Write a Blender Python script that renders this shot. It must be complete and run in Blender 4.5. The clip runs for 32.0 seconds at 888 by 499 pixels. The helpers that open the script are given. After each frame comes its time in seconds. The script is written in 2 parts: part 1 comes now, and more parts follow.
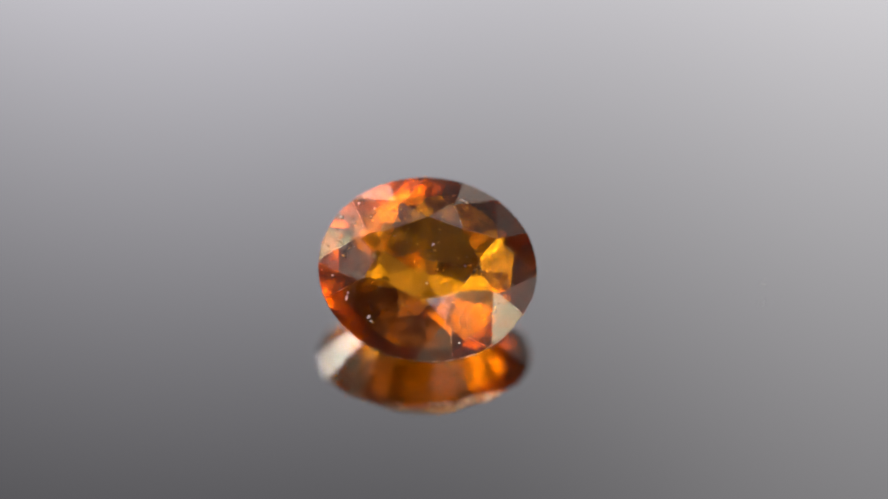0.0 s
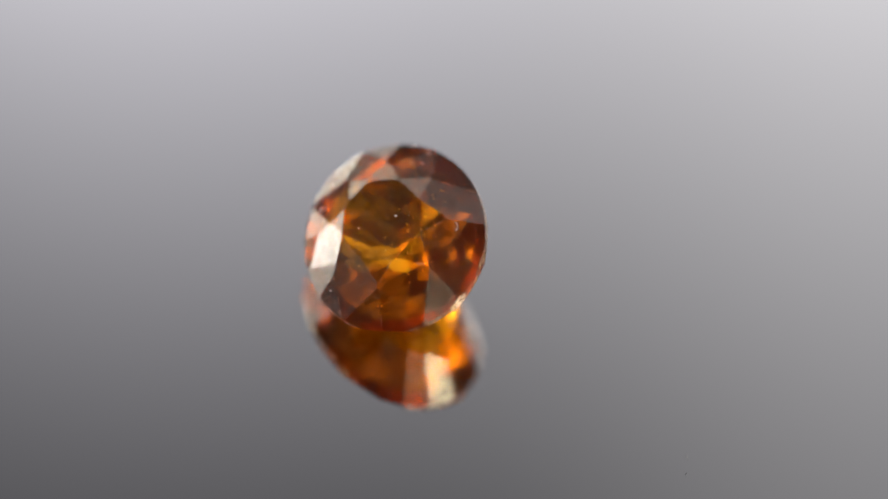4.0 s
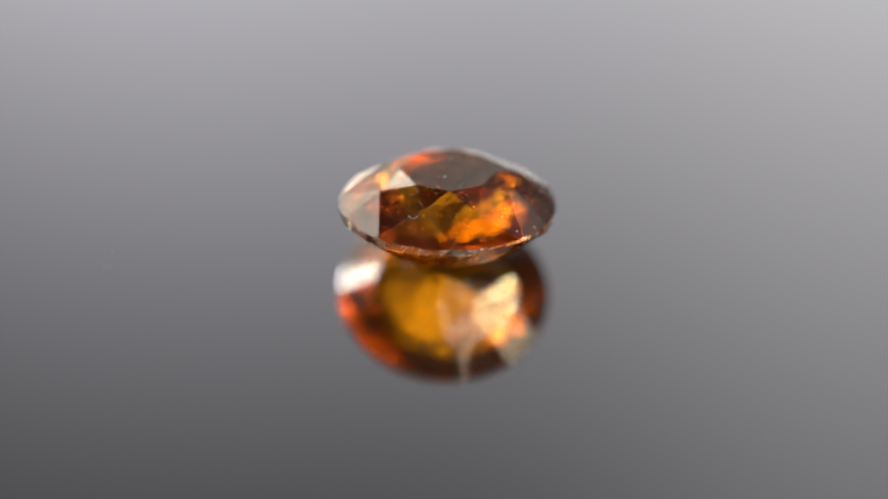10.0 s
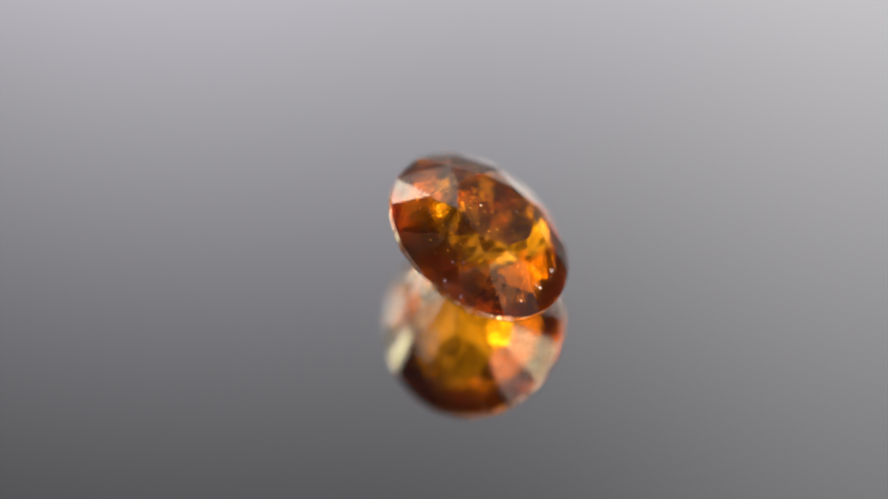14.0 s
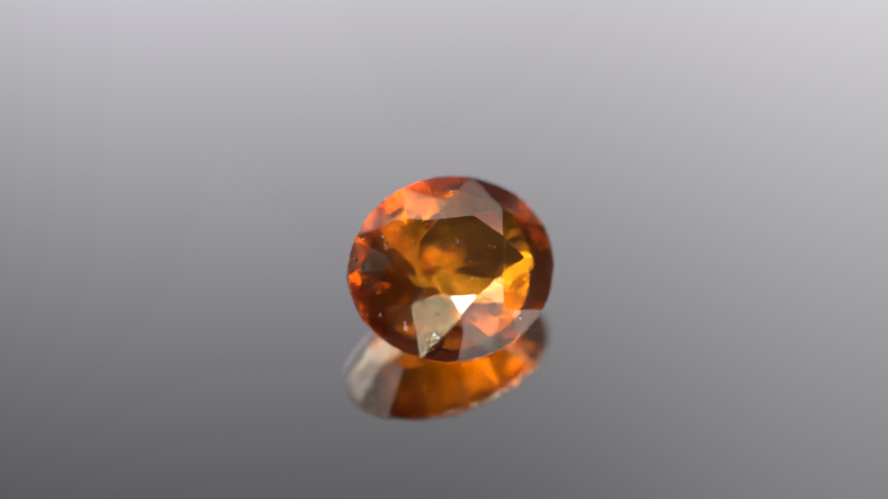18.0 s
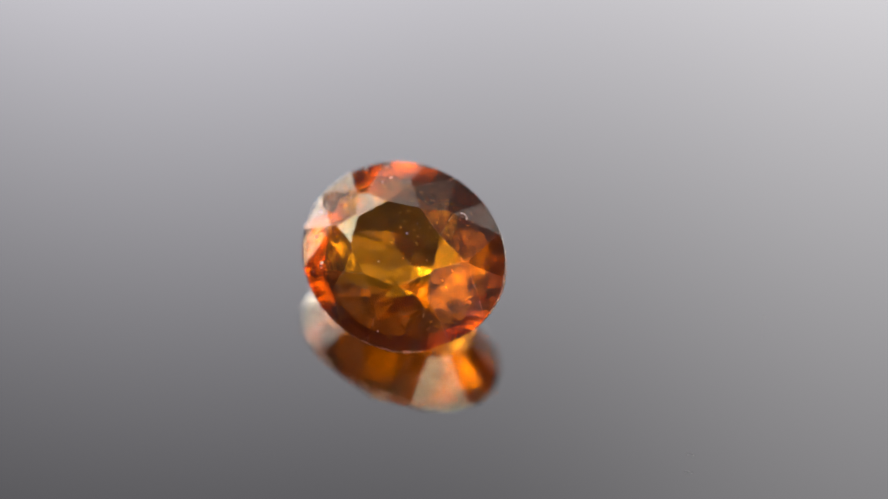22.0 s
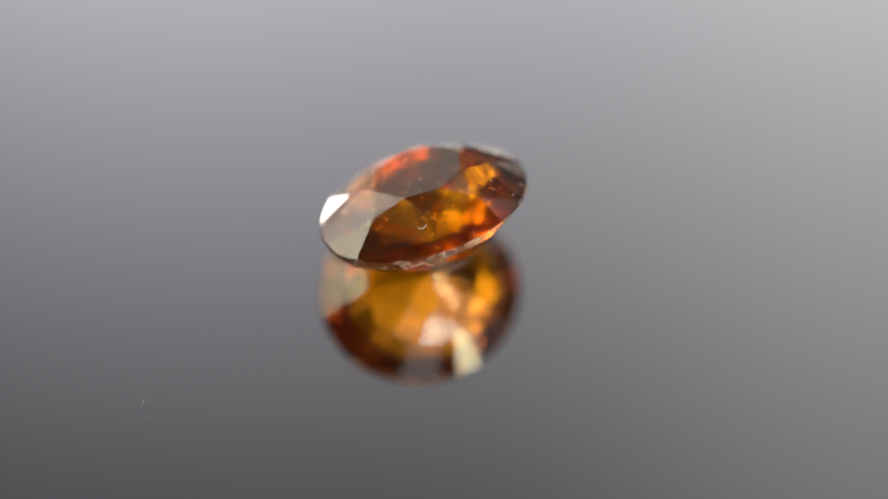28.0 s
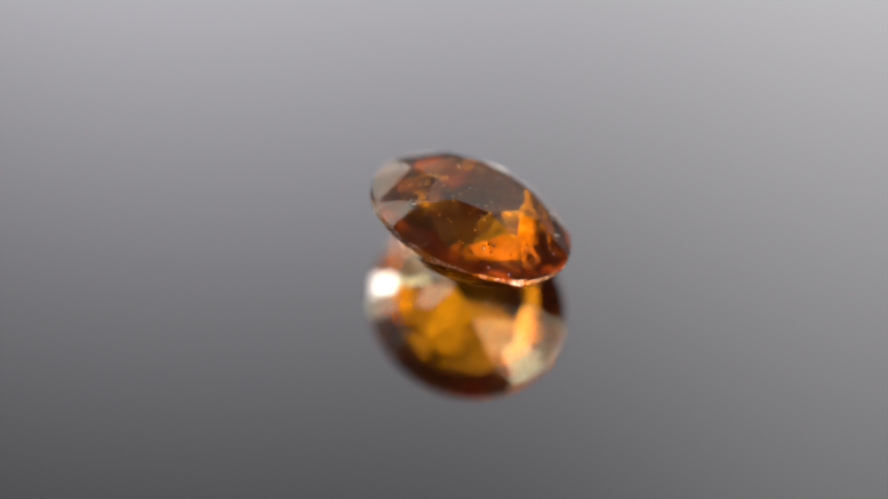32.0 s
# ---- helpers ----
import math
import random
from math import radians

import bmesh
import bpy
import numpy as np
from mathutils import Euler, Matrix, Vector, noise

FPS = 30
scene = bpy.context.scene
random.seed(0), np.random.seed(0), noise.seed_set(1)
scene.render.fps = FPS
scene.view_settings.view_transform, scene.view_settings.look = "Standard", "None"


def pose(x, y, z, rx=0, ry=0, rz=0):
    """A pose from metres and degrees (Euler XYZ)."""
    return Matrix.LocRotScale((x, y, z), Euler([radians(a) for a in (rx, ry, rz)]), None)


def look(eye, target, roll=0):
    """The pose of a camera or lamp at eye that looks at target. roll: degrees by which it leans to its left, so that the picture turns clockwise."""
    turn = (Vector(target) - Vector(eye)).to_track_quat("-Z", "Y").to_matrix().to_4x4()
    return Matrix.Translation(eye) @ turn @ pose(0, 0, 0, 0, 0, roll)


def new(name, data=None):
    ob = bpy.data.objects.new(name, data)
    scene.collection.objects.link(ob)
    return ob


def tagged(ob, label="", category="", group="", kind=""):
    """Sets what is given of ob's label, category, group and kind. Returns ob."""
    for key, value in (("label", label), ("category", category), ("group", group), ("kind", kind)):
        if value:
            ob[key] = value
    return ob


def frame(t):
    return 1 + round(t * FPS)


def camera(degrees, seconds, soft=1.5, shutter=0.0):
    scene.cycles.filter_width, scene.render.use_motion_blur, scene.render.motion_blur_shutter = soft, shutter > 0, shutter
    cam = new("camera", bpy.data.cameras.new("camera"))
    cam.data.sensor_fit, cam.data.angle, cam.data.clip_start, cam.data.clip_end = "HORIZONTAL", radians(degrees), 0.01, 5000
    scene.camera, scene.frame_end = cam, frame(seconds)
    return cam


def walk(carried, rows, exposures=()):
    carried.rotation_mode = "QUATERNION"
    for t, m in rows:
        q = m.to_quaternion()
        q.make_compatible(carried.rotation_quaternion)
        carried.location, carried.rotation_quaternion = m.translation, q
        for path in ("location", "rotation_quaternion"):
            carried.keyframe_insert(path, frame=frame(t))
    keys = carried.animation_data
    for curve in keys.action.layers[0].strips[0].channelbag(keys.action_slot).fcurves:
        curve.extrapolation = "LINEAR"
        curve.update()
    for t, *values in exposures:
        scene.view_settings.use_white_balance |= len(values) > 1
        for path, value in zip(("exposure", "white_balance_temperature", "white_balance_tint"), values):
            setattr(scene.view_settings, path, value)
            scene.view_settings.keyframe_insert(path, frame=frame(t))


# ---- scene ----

# A faceted oval gemstone, 7.5 mm long, lies tilted on a turning mirror under a macro lens.
A = 0.00375            # half the stone's length
GAP = 0.136 * A        # apparent depth of the silvering below the glass
TURN, PHASE = 360 / 19.82, 5.8   # degrees a second, and at the start

# ---------------------------------------------------------------- camera
ELEV = radians(52.81)
AIM = Vector((0.0677 * A, 0, 0.4912 * A - GAP))
EYE = AIM + 39.03 * A * Vector((0, -math.cos(ELEV), math.sin(ELEV)))
cam = camera(12, 32.0, soft=1.8)
cam.data.dof.use_dof = True
cam.data.dof.focus_distance = 38.5 * A
cam.data.dof.aperture_fstop = 12.5
walk(cam, [(0, look(EYE, AIM, 2.56)), (32, look(EYE, AIM, 2.56))],
     [(0, 2.97), (1, 3.06), (3, 3.04), (6, 2.83), (7, 2.79), (8, 2.70), (9, 2.62), (10, 2.64), (12, 2.70), (14, 2.81), (17, 2.98),
      (19, 3.05), (22, 3.03), (24, 2.97), (25, 2.92), (28, 2.67), (30, 2.67), (32, 2.69)])

# ---------------------------------------------------------------- material helpers


def material(name):
    m = bpy.data.materials.new(name)
    m.use_nodes = True
    n = m.node_tree
    n.nodes.clear()
    out = n.nodes.new("ShaderNodeOutputMaterial")
    return m, n, out


def node(n, kind, **inputs):
    x = n.nodes.new("ShaderNode" + kind)
    for k, v in inputs.items():
        x.inputs[k.replace("_", " ")].default_value = v
    return x


def math_node(n, op, a, b=None, c=None):
    x = n.nodes.new("ShaderNodeMath")
    x.operation = op
    for i, v in enumerate((a, b, c)):
        if v is None:
            continue
        if isinstance(v, (int, float)):
            x.inputs[i].default_value = v
        else:
            n.links.new(v, x.inputs[i])
    return x.outputs[0]


def painted(name, colour, rough, grain=0.15, scale=9.0, bump=0.1):
    """A plain surface with grain at two scales and a fine relief."""
    m, n, out = material(name)
    b = node(n, "BsdfPrincipled", Roughness=rough)
    co = n.nodes.new("ShaderNodeTexCoord").outputs["Object"]
    big, fine = node(n, "TexNoise", Scale=scale, Detail=3.0), node(n, "TexNoise", Scale=scale * 22, Detail=4.0)
    for t in (big, fine):
        n.links.new(co, t.inputs["Vector"])
    both = math_node(n, "ADD", math_node(n, "MULTIPLY", big.outputs["Fac"], 0.6), math_node(n, "MULTIPLY", fine.outputs["Fac"], 0.4))
    ramp = n.nodes.new("ShaderNodeValToRGB")
    ramp.color_ramp.elements[0].position, ramp.color_ramp.elements[1].position = 0.3, 0.7
    ramp.color_ramp.elements[0].color = (*[c * (1 - grain) for c in colour], 1)
    ramp.color_ramp.elements[1].color = (*[min(1, c * (1 + grain)) for c in colour], 1)
    n.links.new(both, ramp.inputs["Fac"])
    n.links.new(ramp.outputs["Color"], b.inputs["Base Color"])
    bm_ = node(n, "Bump", Strength=bump, Distance=0.002)
    n.links.new(fine.outputs["Fac"], bm_.inputs["Height"])
    n.links.new(bm_.outputs["Normal"], b.inputs["Normal"])
    n.links.new(b.outputs[0], out.inputs[0])
    return m


# ---------------------------------------------------------------- light
world = bpy.data.worlds.new("world")
scene.world = world
world.use_nodes = True
world.node_tree.nodes["Background"].inputs["Color"].default_value = (0.5, 0.5, 0.52, 1)
world.node_tree.nodes["Background"].inputs["Strength"].default_value = 0.0025

PANEL_DIST, PANEL_EL, PANEL_AZ = 0.60, 30.0, 8.0


def direction(az, el):
    """The way to azimuth az (degrees to the right of straight ahead) and elevation el."""
    a, e = radians(az), radians(el)
    return Vector((math.sin(a) * math.cos(e), math.cos(a) * math.cos(e), math.sin(e)))


def cloth_light(name, strength):
    """Lit white diffuser cloth; strength(n, x, y, az, el) gives its glow at x, y metres from the middle, seen from the stone at az, el degrees."""
    m, n, out = material(name)
    co = n.nodes.new("ShaderNodeTexCoord").outputs["Object"]
    sep = n.nodes.new("ShaderNodeSeparateXYZ")
    n.links.new(co, sep.inputs[0])
    # azimuth and elevation as seen from the stone, in degrees
    place = n.nodes.new("ShaderNodeSeparateXYZ")
    n.links.new(n.nodes.new("ShaderNodeNewGeometry").outputs["Position"], place.inputs[0])
    px, py, pz = place.outputs
    far = math_node(n, "SQRT", math_node(n, "ADD", math_node(n, "MULTIPLY", px, px), math_node(n, "MULTIPLY", py, py)))
    az = math_node(n, "MULTIPLY", math_node(n, "ARCTAN2", px, py), 57.2958)
    el = math_node(n, "MULTIPLY", math_node(n, "ARCTAN2", pz, far), 57.2958)
    cloth = node(n, "TexNoise", Scale=14.0, Detail=3.0)
    n.links.new(co, cloth.inputs["Vector"])
    weave = math_node(n, "ADD", 0.97, math_node(n, "MULTIPLY", cloth.outputs["Fac"], 0.06))
    total, blue = strength(n, sep.outputs[0], sep.outputs[1], az, el)
    tone = n.nodes.new("ShaderNodeCombineColor")
    tone.inputs[0].default_value, tone.inputs[1].default_value = 0.965, 0.938
    n.links.new(math_node(n, "DIVIDE", blue, total), tone.inputs[2])
    e = node(n, "Emission")
    n.links.new(tone.outputs[0], e.inputs["Color"])
    n.links.new(math_node(n, "MULTIPLY", math_node(n, "MULTIPLY", total, weave), 0.125), e.inputs["Strength"])
    n.links.new(e.outputs[0], out.inputs[0])
    return m


def exp(n, v):
    return math_node(n, "POWER", 2.71828, v)


def bell(n, v, at, width):
    d = math_node(n, "DIVIDE", math_node(n, "SUBTRACT", v, at), width)
    return exp(n, math_node(n, "MULTIPLY", math_node(n, "MULTIPLY", d, d), -1.0))


def step(n, v, at, rate):
    """Rises smoothly from 0 to 1 about v = at."""
    return math_node(n, "DIVIDE", 1.0, math_node(n, "ADD", 1.0, exp(n, math_node(n, "MULTIPLY", math_node(n, "SUBTRACT", v, at), -rate))))


# glow patches added to each cloth to place glints, with no lamps behind: azimuth, elevation, the two half widths in
# degrees, the brightness and the share of blue
SIDE_SPOTS = (((-69.7, 37.9, 3.0, 3.3, 27.6, 0.66), (-53.9, 2.4, 5.9, 3.9, 14.8, 0.92), (-53.1, 28.3, 3.0, 5.8, 7.2, 0.90), (-41.7, 21.9, 6.5, 2.5, 11.4, 0.85),
     (-73.4, 14.7, 7.0, 2.5, 6.5, 0.90), (-26.2, 16.6, 3.7, 3.8, 15.0, 0.85), (-102.2, 9.6, 3.0, 2.5, 2.6, 0.90), (-91.4, 30.8, 3.0, 6.9, 7.8, 0.90),
     (-90.6, 13.5, 3.5, 3.0, 3.5, 0.90), (-53.4, 13.3, 3.0, 2.5, 40.1, 0.88))
    + ((-45.3, 32.3, 3.0, 2.5, 9.4, 0.85), (-30.2, 5.9, 3.0, 6.6, 4.0, 0.88), (-71.8, 6.2, 3.0, 2.5, 28.1, 0.66), (-57.9, 17.2, 3.0, 2.5, 8.3, 0.66),
     (-24.5, 31.6, 3.0, 2.5, 44.7, 0.85), (-39.2, 28.6, 4.5, 2.5, 8.4, 0.85), (-38.8, -2.0, 6.6, 8.0, 8.0, 0.85), (-70.6, 22.3, 3.7, 3.7, 18.6, 0.66),
     (-61.2, 31.4, 3.0, 6.2, 8.0, 0.90), (-64.6, 12.0, 3.0, 3.0, 51.2, 0.95), (-23.8, 40.7, 3.0, 2.5, 3.8, 1.00)))
BACK_SPOTS = (((-41.7, 21.9, 6.5, 2.5, 11.4, 0.85), (-26.2, 16.6, 3.7, 3.8, 15.0, 0.85), (0.7, 7.7, 3.8, 2.5, 1.6, 0.90), (5.3, 36.2, 11.2, 6.7, 1.9, 0.90),
     (0.3, 17.6, 3.0, 2.5, 2.6, 0.90), (18.6, 14.7, 6.0, 6.0, 1.5, 0.90), (28.6, 43.5, 3.1, 2.5, 3.4, 0.90), (45.1, 30.1, 3.0, 2.5, 5.7, 0.90))
    + ((66.2, 11.8, 27.6, 22.0, 1.0, 0.90), (-30.2, 5.9, 3.0, 6.6, 4.0, 0.88), (-24.5, 31.6, 3.0, 2.5, 44.7, 0.85), (-39.2, 28.6, 4.5, 2.5, 8.4, 0.85),
     (-13.5, 25.4, 4.0, 18.9, 2.1, 0.90), (-38.8, -2.0, 6.6, 8.0, 8.0, 0.85), (-23.8, 40.7, 3.0, 2.5, 3.8, 1.00), (-7.4, 10.1, 3.0, 2.5, 1.9, 0.90)))
FRONT_SPOTS = (((139.0, 4.3, 9.2, 2.5, 10.0, 1.00), (124.1, 13.1, 3.0, 6.5, 17.0, 0.66), (107.0, 28.3, 4.0, 2.7, 71.4, 0.66), (66.2, 11.8, 27.6, 22.0, 1.0, 0.90),
     (148.2, 9.2, 2.0, 1.2, 42.0, 0.75), (139.7, 38.5, 7.0, 2.5, 3.0, 0.90), (158.8, 34.7, 4.6, 2.5, 61.9, 1.00), (165.3, 22.2, 3.0, 2.5, 20.7, 0.66),
     (132.0, 46.0, 3.0, 2.5, 21.4, 0.66), (142.6, 49.3, 4.4, 2.5, 7.9, 0.90), (103.0, 40.7, 6.9, 2.5, 22.1, 0.66))
    + ((117.2, 8.5, 3.0, 2.5, 15.2, 0.86), (163.9, 4.1, 3.3, 2.5, 19.6, 0.71), (105.8, 9.8, 8.1, 6.0, 4.0, 0.90), (145.3, 30.5, 5.2, 2.5, 57.1, 0.97),
     (171.1, 6.6, 3.0, 2.5, 8.9, 0.66), (170.7, 42.2, 3.0, 2.5, 9.6, 0.66), (141.9, 19.3, 3.4, 2.5, 21.1, 0.66), (123.3, 28.0, 3.0, 3.4, 38.9, 0.66),
     (-178.4, 15.9, 3.0, 2.5, 79.0, 0.66), (132.0, 46.0, 3.0, 2.5, 3.1, 0.90), (106.8, 20.7, 3.0, 2.5, 16.8, 0.66), (155.7, 42.6, 3.1, 2.5, 33.8, 0.74)))


def spots(n, az, el, rows):
    """The summed glow of a cloth's added patches, and the same for the blue in it: warm patches give less."""
    total = blue = 0.08
    for a, e, wide, tall, power, cool in rows:
        one = math_node(n, "MULTIPLY", math_node(n, "MULTIPLY", bell(n, az, a, wide), bell(n, el, e, tall)), power)
        total = math_node(n, "ADD", total, one)
        blue = math_node(n, "MULTIPLY_ADD", one, cool, blue)
    return total, blue


def back_glow(n, x, y, az, el):
    """Lit in spots low down, and a broad glow above them that fades out towards the upper edge."""
    lift = math_node(n, "ADD", y, math_node(n, "MULTIPLY", math_node(n, "ADD", x, 0.056), 0.10))
    low = math_node(n, "MULTIPLY", step(n, y, 0.125, 38.0), step(n, x, -0.20, 40.0))
    sheet = math_node(n, "MULTIPLY", math_node(n, "MULTIPLY", low, 3.9), step(n, lift, 0.120, -18.0))
    # right-hand rim, dip and crest painted into the glow to trim the mirrored gradient
    rim = math_node(n, "MULTIPLY", math_node(n, "MULTIPLY", step(n, x, -0.004, 60.0), step(n, y, 0.20, 45.0)), 0.11)
    dip = math_node(n, "SUBTRACT", 1.10, math_node(n, "MULTIPLY", bell(n, x, -0.045, 0.045), 0.13))
    crest = math_node(n, "SUBTRACT", 1.0, math_node(n, "MULTIPLY", step(n, y, 0.222, -120.0), 0.06))
    broad, fade = math_node(n, "MULTIPLY", math_node(n, "MULTIPLY", math_node(n, "ADD", sheet, rim), dip), crest), step(n, el, 43.5, -0.8)
    cooler = math_node(n, "MULTIPLY", broad, math_node(n, "SUBTRACT", 1.0, math_node(n, "MULTIPLY", step(n, x, -0.04, 50.0), 0.035)))
    total, blue = spots(n, az, el, BACK_SPOTS)
    return math_node(n, "MULTIPLY_ADD", total, fade, broad), math_node(n, "MULTIPLY_ADD", blue, fade, cooler)


def side_glow(n, x, y, az, el):
    return spots(n, az, el, SIDE_SPOTS)


def front_glow(n, x, y, az, el):
    return spots(n, az, el, FRONT_SPOTS)


# ---------------------------------------------------------------- materials
WALL = painted("matt_grey_wall", (0.45, 0.45, 0.46), 0.9, scale=2.0)
TABLE = painted("dark_table_laminate", (0.05, 0.05, 0.052), 0.5, scale=12.0)
PLASTIC = painted("black_plastic", (0.02, 0.02, 0.021), 0.4, scale=40.0)
BACK_CLOTH, SIDE_CLOTH, FRONT_CLOTH = cloth_light("lit_back_cloth", back_glow), cloth_light("lit_side_cloth", side_glow), cloth_light("lit_front_cloth", front_glow)


def silver_material():
    m, n, out = material("mirror_silvering")
    b = node(n, "BsdfGlossy", Color=(0.86, 0.865, 0.87, 1), Roughness=0.0)
    n.links.new(b.outputs[0], out.inputs[0])
    return m


def sheet_glass_material():
    """Thin clear sheet: passes light straight on, with the gloss of its polished face."""
    m, n, out = material("mirror_glass")
    f = node(n, "Fresnel", IOR=1.5)
    t, g = node(n, "BsdfTransparent", Color=(0.985, 0.99, 0.988, 1)), node(n, "BsdfGlossy", Roughness=0.0)
    mix = n.nodes.new("ShaderNodeMixShader")
    n.links.new(f.outputs[0], mix.inputs[0])
    n.links.new(t.outputs[0], mix.inputs[1])
    n.links.new(g.outputs[0], mix.inputs[2])
    n.links.new(mix.outputs[0], out.inputs[0])
    return m


def gem_material(name, body, rough=0.0, milk=0.036, veil_colour=(0.75, 0.13, 0.02, 1), patchy=False):
    """Polished orange garnet: tinted refraction under a warm-tinted gloss, with faint swirls of colour."""
    m, n, out = material(name)
    co = n.nodes.new("ShaderNodeTexCoord").outputs["Object"]
    swirl = node(n, "TexNoise", Scale=520.0, Detail=6.0, Roughness=0.62, Distortion=1.2)
    n.links.new(co, swirl.inputs["Vector"])
    ramp = n.nodes.new("ShaderNodeValToRGB")
    ramp.color_ramp.elements[0].position, ramp.color_ramp.elements[1].position = 0.35, 0.65
    ramp.color_ramp.elements[0].color = (*[c * 0.80 for c in body], 1)
    ramp.color_ramp.elements[1].color = (*[min(1, c * 1.22) for c in body], 1)
    n.links.new(swirl.outputs["Fac"], ramp.inputs["Fac"])
    glass, bent = node(n, "BsdfGlass", Roughness=rough + 0.115, IOR=1.74), node(n, "BsdfRefraction", Roughness=rough + 0.08, IOR=1.74)
    n.links.new(ramp.outputs["Color"], bent.inputs["Color"])
    # darker tint painted onto light thrown back inside, in place of loss along its longer path
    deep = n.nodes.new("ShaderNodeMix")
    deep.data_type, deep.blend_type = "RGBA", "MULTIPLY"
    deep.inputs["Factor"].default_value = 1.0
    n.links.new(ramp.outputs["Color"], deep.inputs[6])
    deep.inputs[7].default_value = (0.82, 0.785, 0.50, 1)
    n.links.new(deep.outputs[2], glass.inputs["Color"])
    # treacly swirls inside the stone bend what is seen through it
    roil = node(n, "TexNoise", Scale=1500.0, Detail=4.0, Distortion=0.6)
    n.links.new(co, roil.inputs["Vector"])
    bend = node(n, "Bump", Strength=0.42, Distance=0.00006)
    n.links.new(roil.outputs["Fac"], bend.inputs["Height"])
    n.links.new(bend.outputs["Normal"], bent.inputs["Normal"])
    # cream tone of the facets' sheen is put into the gloss colour
    gloss = node(n, "BsdfGlossy", Roughness=rough, Color=(1.0, 0.945, 0.86, 1))
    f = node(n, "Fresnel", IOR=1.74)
    # polish: warm-tinted gloss over the refraction; total reflection inside takes the darkened deep tint
    face = n.nodes.new("ShaderNodeMixShader")
    n.links.new(f.outputs[0], face.inputs[0])
    n.links.new(bent.outputs[0], face.inputs[1])
    n.links.new(gloss.outputs[0], face.inputs[2])
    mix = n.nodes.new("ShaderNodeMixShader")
    # Fresnel near 1 picks out total reflection, where the darker tint is applied
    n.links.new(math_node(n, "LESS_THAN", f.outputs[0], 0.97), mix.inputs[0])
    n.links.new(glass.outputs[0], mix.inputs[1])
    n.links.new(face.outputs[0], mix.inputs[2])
    haze, through_ = node(n, "BsdfDiffuse", Color=veil_colour), node(n, "BsdfTranslucent", Color=veil_colour)
    cloud = node(n, "TexNoise", Scale=2600.0 if patchy else 1600.0, Detail=5.0, Roughness=0.6)
    n.links.new(co, cloud.inputs["Vector"])
    fog = n.nodes.new("ShaderNodeMixShader")
    fog.inputs[0].default_value = 0.5
    n.links.new(haze.outputs[0], fog.inputs[1])
    n.links.new(through_.outputs[0], fog.inputs[2])
    veil = n.nodes.new("ShaderNodeMixShader")
    chip = n.nodes.new("ShaderNodeMapRange")
    chip.inputs["From Min"].default_value, chip.inputs["From Max"].default_value = (0.42, 0.62) if patchy else (0.36, 0.68)
    n.links.new(cloud.outputs["Fac"], chip.inputs["Value"])
    amount = math_node(n, "MULTIPLY", chip.outputs["Result"], milk)
    n.links.new(amount, veil.inputs[0])
    n.links.new(mix.outputs[0], veil.inputs[1])
    n.links.new(fog.outputs[0], veil.inputs[2])
    n.links.new(veil.outputs[0], out.inputs[0])
    return m


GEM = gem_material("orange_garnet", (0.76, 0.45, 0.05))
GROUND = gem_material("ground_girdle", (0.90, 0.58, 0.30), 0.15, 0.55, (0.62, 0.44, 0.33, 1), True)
FLECK = painted("pale_crystal", (0.95, 0.78, 0.40), 0.3, scale=3000.0)
DARK = painted("dark_crystal", (0.10, 0.032, 0.012), 0.35, scale=3000.0)
WORN = painted("worn_facet_edge", (0.34, 0.24, 0.17), 0.25, scale=4000.0)
DUST = painted("pale_lint", (0.55, 0.54, 0.53), 0.8, scale=3000.0)

# ---------------------------------------------------------------- mesh helpers


def part(name, bm, mat, parent=None, label="", smooth=False):
    """Links a bmesh as one mesh object, under a thing or a part."""
    me = bpy.data.meshes.new(name)
    bm.normal_update()
    bm.to_mesh(me)
    bm.free()
    me.materials.append(mat)
    for p in me.polygons:
        p.use_smooth = smooth
    ob = new(name, me)
    ob.parent = parent
    if label:
        tagged(ob, label)
    return ob


def box(size, at=(0, 0, 0), bevel=0.0):
    bm = bmesh.new()
    bmesh.ops.create_cube(bm, size=1, matrix=Matrix.Translation(at) @ Matrix.Diagonal((*size, 1)))
    if bevel:
        bmesh.ops.bevel(bm, geom=bm.edges[:], offset=bevel, segments=2, affect="EDGES")
    return bm


def lathe(profile, steps=96, caps=True):
    """A body turned about z from (radius, height) pairs, from the top down."""
    bm = bmesh.new()
    rings = [[bm.verts.new((r * math.cos(2 * math.pi * k / steps), r * math.sin(2 * math.pi * k / steps), z)) for k in range(steps)] for r, z in profile]
    for a, b in zip(rings, rings[1:]):
        for k in range(steps):
            bm.faces.new((a[k], b[k], b[(k + 1) % steps], a[(k + 1) % steps]))
    if caps:
        bm.faces.new(rings[0])
        bm.faces.new(rings[-1][::-1])
    return bm


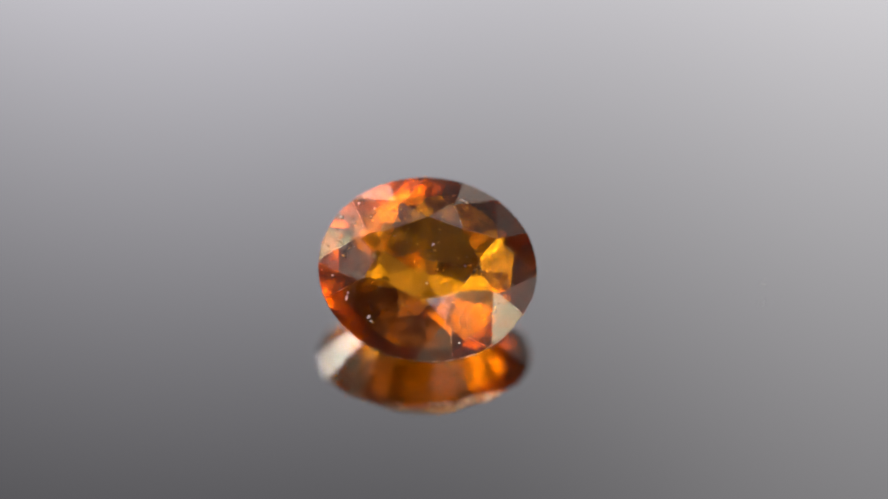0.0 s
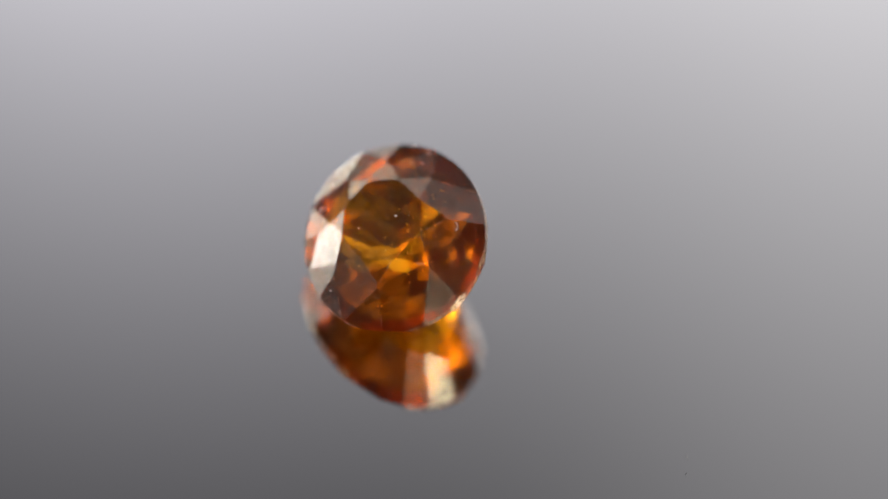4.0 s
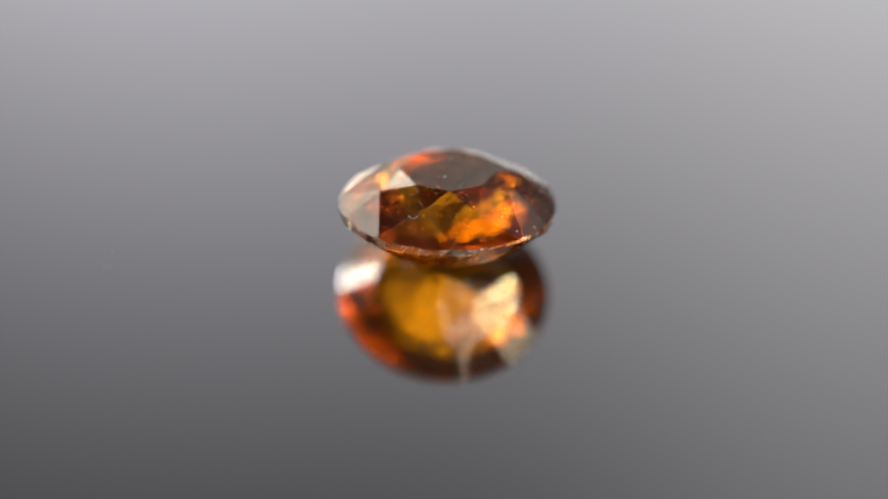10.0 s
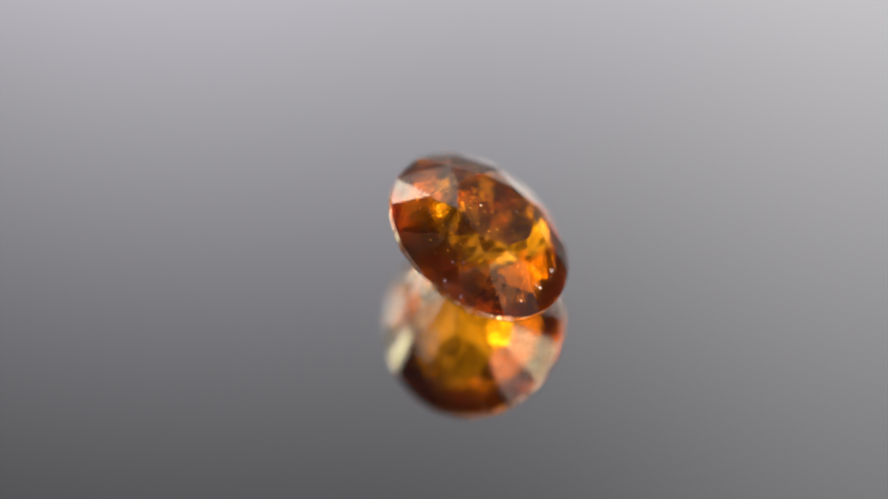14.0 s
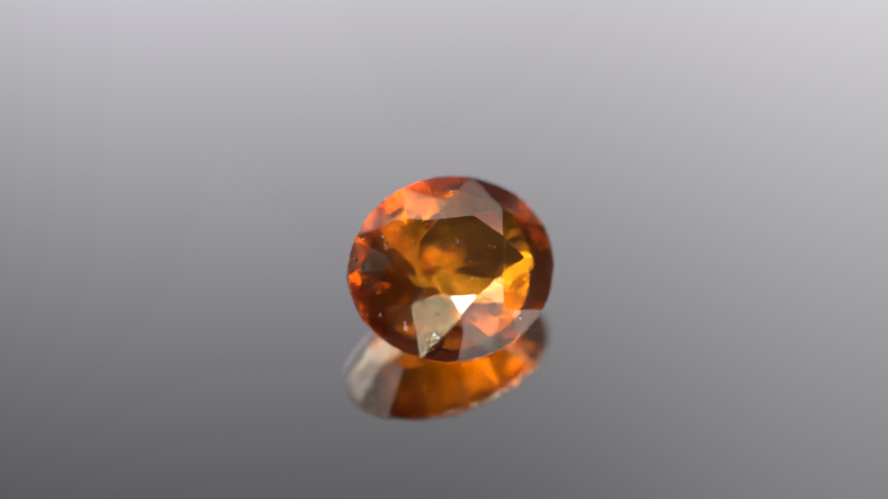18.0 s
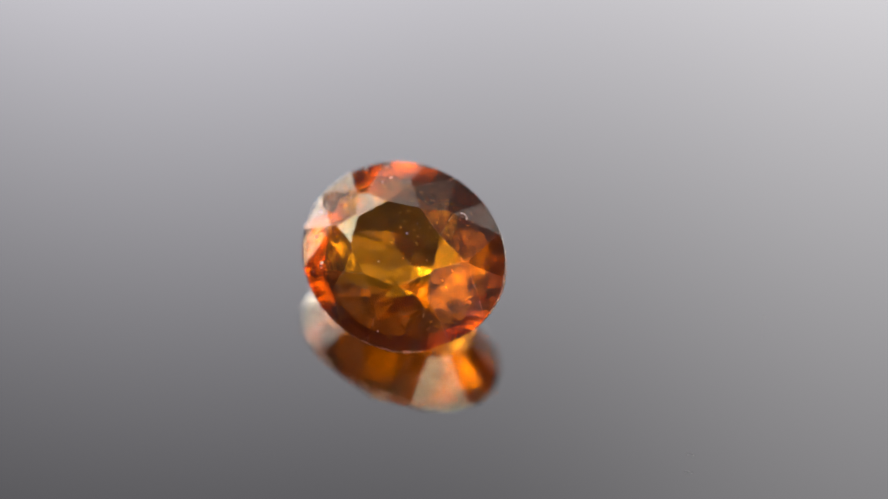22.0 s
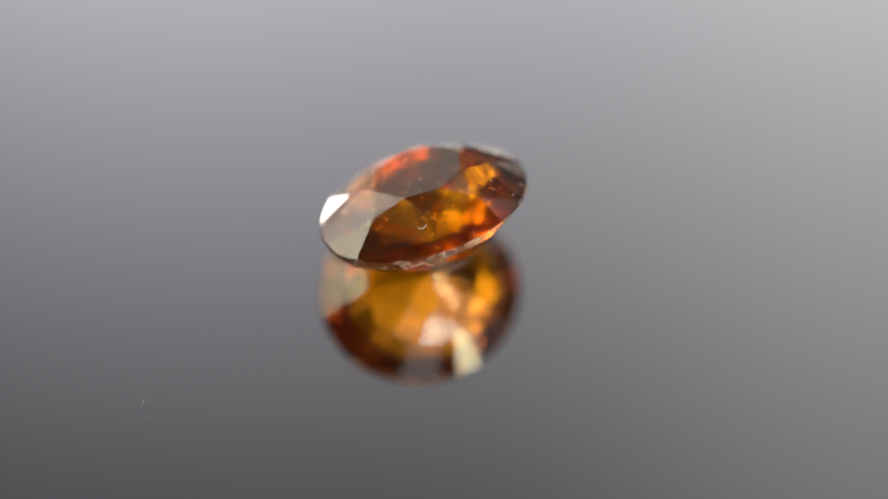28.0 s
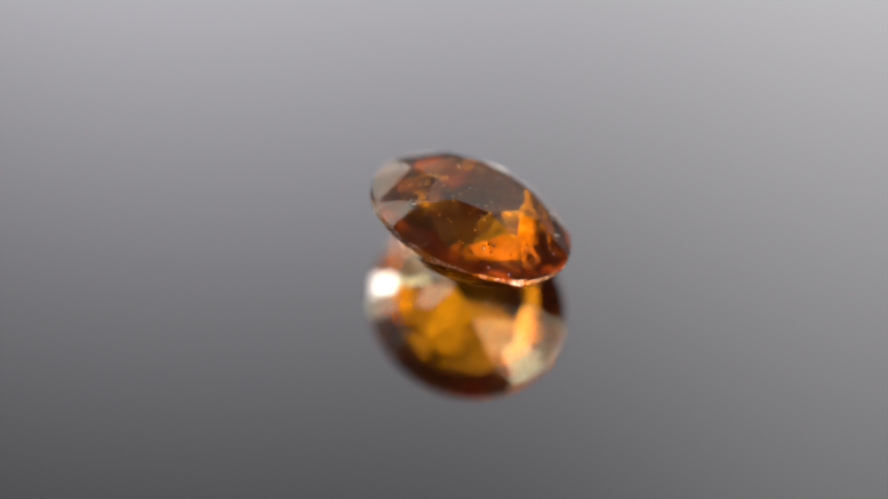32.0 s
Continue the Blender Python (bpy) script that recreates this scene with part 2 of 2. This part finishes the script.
def tube(path, r, steps=6):
    """A thin fibre along a path, tapered at its ends."""
    bm = bmesh.new()
    rings = []
    for k, p in enumerate(path):
        d = (path[min(k + 1, len(path) - 1)] - path[max(k - 1, 0)]).normalized()
        u = d.orthogonal().normalized()
        w = d.cross(u)
        rr = r * (0.45 if k in (0, len(path) - 1) else 1)
        rings.append([bm.verts.new(p + (u * math.cos(2 * math.pi * i / steps) + w * math.sin(2 * math.pi * i / steps)) * rr) for i in range(steps)])
    for a, b in zip(rings, rings[1:]):
        for i in range(steps):
            bm.faces.new((a[i], a[(i + 1) % steps], b[(i + 1) % steps], b[i]))
    bm.faces.new(rings[0][::-1])
    bm.faces.new(rings[-1])
    return bm


# ---------------------------------------------------------------- the room
TABLE_Z, FLOOR_Z, TOP_Z, HALF = -0.050, -0.80, 1.70, 1.6


def build_room():
    t = 0.1
    tagged(part("floor", box((2 * HALF + 2 * t, 2 * HALF + 2 * t, t), (0, 0, FLOOR_Z - t / 2)), WALL), "plain matt grey studio floor", "floor", kind="structure")
    tagged(part("ceiling", box((2 * HALF + 2 * t, 2 * HALF + 2 * t, t), (0, 0, TOP_Z + t / 2)), WALL), "plain matt grey studio ceiling in dim light", "ceiling", kind="structure")
    mid, tall = (FLOOR_Z + TOP_Z) / 2, TOP_Z - FLOOR_Z
    for name, size, at in (("wall_north", (2 * HALF, t, tall), (0, HALF + t / 2, mid)), ("wall_south", (2 * HALF, t, tall), (0, -HALF - t / 2, mid)),
                           ("wall_east", (t, 2 * HALF + 2 * t, tall), (HALF + t / 2, 0, mid)), ("wall_west", (t, 2 * HALF + 2 * t, tall), (-HALF - t / 2, 0, mid))):
        tagged(part(name, box(size, at), WALL), "plain matt grey studio wall", "wall", kind="structure")
    table = new("table")
    part("tabletop", box((2.3, 2.3, 0.03), (0, 0, TABLE_Z - 0.015), 0.003), TABLE, table)
    for x in (-1.08, 1.08):
        for y in (-1.08, 1.08):
            part("leg", box((0.05, 0.05, TABLE_Z - 0.03 - FLOOR_Z), (x, y, (TABLE_Z - 0.03 + FLOOR_Z) / 2), 0.003), TABLE, table)
    tagged(table, "dark laminate table under the turning mirror", "table")


def build_softbox(az, el, dist, w, h, cloth, label):
    """A lit diffuser in a black frame on two legs, facing the stone."""
    ob = new("softbox")
    part("diffuser", box((2 * w, 2 * h, 0.004)), cloth, ob, "glowing white diffuser cloth")
    for x, y, sx, sy in ((0, h + 0.005, 2 * w, 0.01), (0, -h - 0.005, 2 * w, 0.01), (w + 0.005, 0, 0.01, 2 * h + 0.02), (-w - 0.005, 0, 0.01, 2 * h + 0.02)):
        part("frame", box((sx, sy, 0.02), (x, y, -0.004), 0.002), PLASTIC, ob)
    stand = look(direction(az, el) * dist, (0, 0, 0)) @ Matrix.Rotation(math.pi, 4, "Y")
    for x in (-w * 0.7, w * 0.7):
        foot = stand @ Vector((x, -h - 0.005, -0.012))
        leg = part("leg", box((0.02, 0.02, foot.z - TABLE_Z), (0, 0, (foot.z + TABLE_Z) / 2 - foot.z)), PLASTIC, ob)
        leg.matrix_basis = stand.inverted() @ Matrix.Translation(foot)
    ob.matrix_basis = stand
    tagged(ob, label, "softbox", "softboxes round the stone")


def build_mirror():
    """The mirror disc that carries the stone: a silvered sheet of glass on a shallow black drum."""
    R = 0.055
    m = new("mirror_turntable")
    part("glass", lathe([(R - 0.003, -GAP), (R - 0.003, 0), (R - 0.0003, 0), (R, -0.0002), (R, -GAP)], 128, False), sheet_glass_material(), m, "clear polished glass edge")
    part("silvering", lathe([(0.0001, -GAP), (R, -GAP), (R, -GAP - 0.0003), (0.0001, -GAP - 0.0003)], 128, False), silver_material(), m, "bright silver mirror backing")
    part("platter", lathe([(R + 0.002, -GAP - 0.0004), (R + 0.003, -0.004), (R + 0.003, -0.010), (R - 0.004, -0.012)], 128), PLASTIC, m)
    part("base", lathe([(0.04, -0.0125), (0.045, -0.016), (0.048, TABLE_Z)], 96), PLASTIC, m)
    tagged(m, "round silver mirror turning on a black base", "turntable")
    return m


# ---------------------------------------------------------------- the stone
WIDE = 0.869           # width over length
TILT, SKEW = 22.15, -5.4
CENTRE = Vector((-0.1118, -0.3729, 0.6814)) * A - Vector((0, 0, GAP))
GIRDLE, CROWN, TABLE_R, JOIN, CULET, RING = 0.05, 0.3688, 0.45, 0.6647, 0.5923, 0.6190
# azimuths of the crown's eight kites; then (azimuth, slope) of the pavilion's inner and outer facets
KITES = (0, 51, 94, 135, 180, 225, 265, 308)
INNER = ((-84.6, 0.354), (-71.8, 0.377), (-54.2, 0.360), (-44.5, 0.382), (-32.7, 0.402), (-32.0, 0.371), (-1.4, 0.393), (18.4, 0.429),
         (24.3, 0.421), (43.1, 0.416), (56.1, 0.333), (70.8, 0.427), (74.4, 0.383), (97.8, 0.334), (104.8, 0.325), (119.0, 0.456),
         (132.4, 0.358), (145.2, 0.491), (164.4, 0.507), (175.2, 0.381), (180.3, 0.379), (198.7, 0.351), (213.5, 0.321), (214.9, 0.414),
         (240.1, 0.375), (257.9, 0.423))
OUTER = ((-8.6, 0.950), (5.5, 0.884), (34.1, 0.819), (19.1, 0.611), (40.1, 0.819), (65.8, 0.757), (68.0, 0.842), (85.8, 0.854),
         (93.1, 0.863), (108.1, 0.854), (123.0, 0.987), (137.2, 0.954), (138.4, 0.804), (158.5, 0.810), (174.2, 0.905), (196.2, 0.774),
         (200.7, 0.973), (199.7, 0.891), (221.4, 1.008), (237.3, 0.930), (262.0, 0.915), (275.4, 0.861), (283.4, 0.872), (306.7, 0.835),
         (314.3, 0.882), (-27.9, 1.066))
# by kite: how far its main, two girdle and star facets are off, in degrees and in share of their slope
OFF = ((-0.6, -0.007), (-0.7, 0.014), (2.0, 0.006), (0.6, 0.008), (0.7, 0.002), (1.3, 0.003), (0.2, -0.017), (-2.2, 0.044),
         (0.1, 0.011), (-0.0, 0.005), (-1.6, 0.048), (2.2, 0.045), (0.0, 0.000), (1.1, -0.026), (-1.9, 0.050), (0.2, 0.023),
         (0.8, 0.025), (0.2, 0.014), (1.1, -0.031), (-1.4, -0.049), (-1.1, -0.026), (2.3, -0.021), (2.5, 0.022), (0.0, -0.050),
         (-0.9, 0.000), (-0.1, 0.001), (-2.5, 0.050), (0.2, 0.007), (0.1, -0.014), (-0.2, -0.020), (-0.6, 0.017), (-1.3, -0.009))


def cut_stone():
    """The stone by its cutting planes, in half lengths: an oval blank, ground facet by facet."""
    bm = bmesh.new()
    bmesh.ops.create_cone(bm, cap_ends=True, segments=96, radius1=1, radius2=1, depth=2.4)

    def cut(az, slope, radius, z, up=1):
        """Grinds a facet that faces azimuth az, falls by slope outward, and holds the point at that radius and height; up=-1: from below."""
        a = radians(az)
        no = Vector((math.cos(a) * slope, math.sin(a) * slope, up)).normalized()
        co = Vector((math.cos(a) * radius, math.sin(a) * radius, z))
        r = bmesh.ops.bisect_plane(bm, geom=bm.verts[:] + bm.edges[:] + bm.faces[:], plane_co=co, plane_no=no, clear_outer=True, dist=1e-5)
        edges = [e for e in r["geom_cut"] if isinstance(e, bmesh.types.BMEdge) and e.is_boundary]
        if edges:
            bmesh.ops.contextual_create(bm, geom=edges)

    g = GIRDLE / 2
    cut(0, 0.0, 0, CROWN)
    steep = (CROWN - g) / (1 - TABLE_R)
    for k, az in enumerate(KITES):
        half = ((KITES[(k + 1) % 8] - az) % 360) / 2
        main, near, next_, star = OFF[4 * k:4 * k + 4]
        cut(az + main[0], steep * (1 + main[1]), 1.0, g)
        # the junction between this kite and the next, its two girdle facets and its star
        zj = g + (1 - JOIN * math.cos(radians(half))) * steep
        c = math.cos(radians(half / 2))
        for side, off in ((0.5, near), (1.5, next_)):
            cut(az + side * half + off[0], (zj - g) / (c - JOIN * c) * (1 + off[1]), c, g)
        edge = TABLE_R * math.cos(radians(half))
        cut(az + half + star[0], (CROWN - zj) / (JOIN - edge) * (1 + star[1]), edge, CROWN + 0.001)
    for k, (az, slope) in enumerate(INNER):
        cut(az, slope, 0.40 if k else 0.0, (0.366 * 0.40 if k else 0.0) - CULET, -1)
    ring = CULET - INNER[0][1] * RING
    for az, slope in OUTER:
        cut(az, slope, RING, -ring, -1)
    bmesh.ops.transform(bm, matrix=Matrix.Diagonal((1, WIDE, 1, 1)), verts=bm.verts)
    bmesh.ops.remove_doubles(bm, verts=bm.verts, dist=1e-4)
    bmesh.ops.recalc_face_normals(bm, faces=bm.faces)
    return bm


def build_gem():
    gem = new("gemstone")
    whole = cut_stone()
    whole.normal_update()
    lean = Matrix.Rotation(radians(TILT), 4, "X") @ Matrix.Rotation(radians(SKEW), 4, "Z")
    kinds = {"table_facet": [], "crown": [], "girdle": [], "pavilion": []}
    for f in whole.faces:
        z = f.normal.z
        kinds["table_facet" if z > 0.995 else "crown" if z > 0.08 else "pavilion" if z < -0.08 else "girdle"].append(f.index)
    low = min((lean @ v.co).z for v in whole.verts)
    shift = Matrix.Translation((0, 0, -low))
    labels = {"table_facet": "flat polished top facet", "crown": "bright upper facets round the table", "girdle": "finely ground chipped pale rim", "pavilion": "deep orange lower facets"}
    made = {}
    planes = [(f.normal.copy(), f.calc_center_median()) for f in whole.faces if f.normal.z > 0.08]

    def on_top(az, r):
        """The point of the crown over azimuth az at the share r of the way out."""
        x, y = r * math.cos(radians(az)), r * math.sin(radians(az)) * WIDE
        z, no = min(((c.z - (n_.x * (x - c.x) + n_.y * (y - c.y)) / n_.z, n_) for n_, c in planes), key=lambda q: q[0])
        return Vector((x, y, z)), no

    for name, keep in kinds.items():
        bm = whole.copy()
        bm.faces.ensure_lookup_table()
        keep = set(keep)
        bmesh.ops.delete(bm, geom=[f for f in bm.faces if f.index not in keep], context="FACES")
        bmesh.ops.transform(bm, matrix=Matrix.Scale(A, 4) @ shift @ lean, verts=bm.verts)
        made[name] = part(name, bm, GROUND if name == "girdle" else GEM, gem, labels[name])
    # hair-thin wear along the upper facets' edges, broken here and there
    chips = random.Random(3)
    upper = [(e.verts[0].co.copy(), e.verts[1].co.copy()) for e in whole.edges if len(e.link_faces) == 2 and all(f.normal.z > 0.08 for f in e.link_faces)
             and e.link_faces[0].normal.angle(e.link_faces[1].normal) > 0.05 and e.calc_length() > 0.08]
    wear = bmesh.new()
    for a, b in upper:
        if chips.random() < 0.5:
            continue
        t = chips.uniform(0, 0.2)
        while t < 0.98:
            u = min(1.0, t + chips.uniform(0.15, 0.55))
            path = [a.lerp(b, t + (u - t) * k / 4) + Vector([chips.uniform(-0.0010, 0.0010) for _ in range(3)]) for k in range(5)]
            bit = tube(path, chips.uniform(0.0005, 0.0014), 5)
            me = bpy.data.meshes.new("wear")
            bit.to_mesh(me)
            bit.free()
            wear.from_mesh(me)
            bpy.data.meshes.remove(me)
            t = u + chips.uniform(0.02, 0.5)
    bmesh.ops.transform(wear, matrix=Matrix.Scale(A, 4) @ shift @ lean, verts=wear.verts)
    part("worn_edge", wear, WORN, made["crown"], "hair-thin worn pale facet edges")
    whole.free()
    # pale flecks within the stone
    rng = random.Random(11)
    for k in range(34):
        r, a = 0.75 * math.sqrt(rng.random()), rng.uniform(0, 6.283)
        if k % 4 == 1:
            r, a = rng.uniform(0.15, 0.55), rng.uniform(0.9, 2.1)
        at = Vector((r * math.cos(a), r * math.sin(a) * WIDE, rng.uniform(-0.20, 0.16) * (1 - 0.5 * r)))
        bm = bmesh.new()
        s = rng.uniform(0.004, 0.011)
        bmesh.ops.create_icosphere(bm, subdivisions=1, radius=s)
        turn = Euler((rng.uniform(0, 3), rng.uniform(0, 3), rng.uniform(0, 3))).to_matrix().to_4x4()
        m = Matrix.Scale(A, 4) @ shift @ lean @ Matrix.Translation(at) @ turn @ Matrix.Diagonal((rng.uniform(1, 2.5), 1, 0.5, 1))
        bmesh.ops.transform(bm, matrix=m, verts=bm.verts)
        part("inclusion", bm, FLECK, gem, "tiny pale crystal fleck")
    # ragged dark crystals and pits close under the crown
    for k in range(20):
        az, r = (rng.gauss(151, 14), rng.uniform(0.70, 0.95)) if k < 14 else (rng.uniform(160, 300), rng.uniform(0.55, 0.93))
        at, no = on_top(az, r)
        s = rng.uniform(0.006, 0.019) * (1 if k < 14 else 0.55)
        bm = bmesh.new()
        bmesh.ops.create_icosphere(bm, subdivisions=2, radius=s)
        for v in bm.verts:
            v.co *= rng.uniform(0.45, 1.3)
        m = Matrix.Scale(A, 4) @ shift @ lean @ Matrix.Translation(at - no * (s * 0.6 + 0.004)) @ no.to_track_quat("Z", "Y").to_matrix().to_4x4() @ Matrix.Rotation(rng.uniform(0, 6), 4, "Z") @ Matrix.Diagonal((rng.uniform(1, 1.8), 0.8, 0.4, 1))
        bmesh.ops.transform(bm, matrix=m, verts=bm.verts)
        part("dark_inclusion", bm, DARK, gem, "tiny ragged dark crystal")
    # dust, scuffs and a curl of lint on the crown
    seat = Matrix.Scale(A, 4) @ shift @ lean
    spots = [(80, 0.16, 0.010), (-93, 0.26, 0.009), (-10, 0.33, 0.008), (-69, 0.87, 0.009), (-131, 0.79, 0.016), (-128, 0.81, 0.011), (-151, 0.83, 0.017), (-154, 0.80, 0.010),
             (-170, 0.88, 0.014), (148, 0.96, 0.012), (135, 0.93, 0.012), (132, 0.77, 0.011), (139, 0.72, 0.009)]
    spots += [(rng.uniform(100, 290), rng.uniform(0.55, 0.97), rng.uniform(0.002, 0.005)) for k in range(14)]
    spots += [(rng.uniform(0, 360), rng.uniform(0.05, 0.95), rng.uniform(0.002, 0.004)) for k in range(14)]
    for az, r, size in spots:
        size *= 0.85 if size > 0.0085 else 0.62
        at, no = on_top(az, r)
        bm = bmesh.new()
        bmesh.ops.create_icosphere(bm, subdivisions=1, radius=size)
        for v in bm.verts:
            v.co *= rng.uniform(0.6, 1.25)
        m = seat @ Matrix.Translation(at + no * size * 0.25) @ no.to_track_quat("Z", "Y").to_matrix().to_4x4() @ Matrix.Rotation(rng.uniform(0, 6), 4, "Z") @ Matrix.Diagonal((rng.uniform(1, 1.9), 1, 0.35, 1))
        bmesh.ops.transform(bm, matrix=m, verts=bm.verts)
        part("dust_speck", bm, DUST, made["table_facet" if r < 0.4 else "crown"])
    at, no = on_top(67, 0.725)
    arc = [Vector((0.045 * math.cos(a), 0.045 * math.sin(a) * 0.9, 0.008)) for a in [2.9 + 0.28 * k for k in range(10)]]
    bm = tube(arc, 0.0035)
    bmesh.ops.transform(bm, matrix=seat @ Matrix.Translation(at) @ no.to_track_quat("Z", "Y").to_matrix().to_4x4() @ Matrix.Rotation(radians(40), 4, "Z"), verts=bm.verts)
    part("lint_curl", bm, DUST, made["crown"], "tiny curled white lint fibre", True)
    tagged(gem, "tilted oval orange brown faceted gemstone lying on a mirror", "gemstone")
    return gem


build_room()
build_softbox(PANEL_AZ, PANEL_EL, PANEL_DIST, 0.45, 0.36, BACK_CLOTH, "large softbox behind the stone, dim towards its top")
# side and front softboxes are added stand-ins for light sources out of view
build_softbox(-69, 22, 0.72, 0.60, 0.33, SIDE_CLOTH, "bright white softbox added beside the stone for unseen light")
build_softbox(132, 27, 0.74, 0.66, 0.40, FRONT_CLOTH, "white softbox added in front of the stone for unseen light")
mirror = build_mirror()
gem = build_gem()


def build_lint():
    """Bits of lint on the glass, by their place on the mirror: x and y in mm, heading and length."""
    made = []
    for x, y, turn, long in ((11.45, -1.05, 60, 0.28), (10.22, 5.22, 10, 0.09)):
        r = 0.000005
        path = [Vector(((k / 6 - 0.5) * long * 0.001, 0.00006 * math.sin(k * 0.9), r)) for k in range(7)]
        ob = tagged(part("lint", tube(path, r), DUST, None, "", True), "short pale lint fibre lying on the mirror", "lint", "lint on the mirror")
        made.append((ob, Matrix.Translation((x / 1000, y / 1000, 0)) @ Matrix.Rotation(radians(turn), 4, "Z")))
    return made


lint = build_lint()


def motions():
    """The mirror turns, and the stone rides on it."""
    times = [0.5 * k for k in range(65)]
    spin = lambda t: PHASE - TURN * t
    walk(mirror, [(t, pose(0, 0, 0, 0, 0, spin(t))) for t in times])
    for ob, place in lint:
        walk(ob, [(t, pose(0, 0, 0, 0, 0, spin(t)) @ place) for t in times])
    walk(gem, [(t, pose(0, 0, 0, 0, 0, spin(t)) @ Matrix.Translation((CENTRE.x, CENTRE.y, 0.00001))) for t in times])


motions()
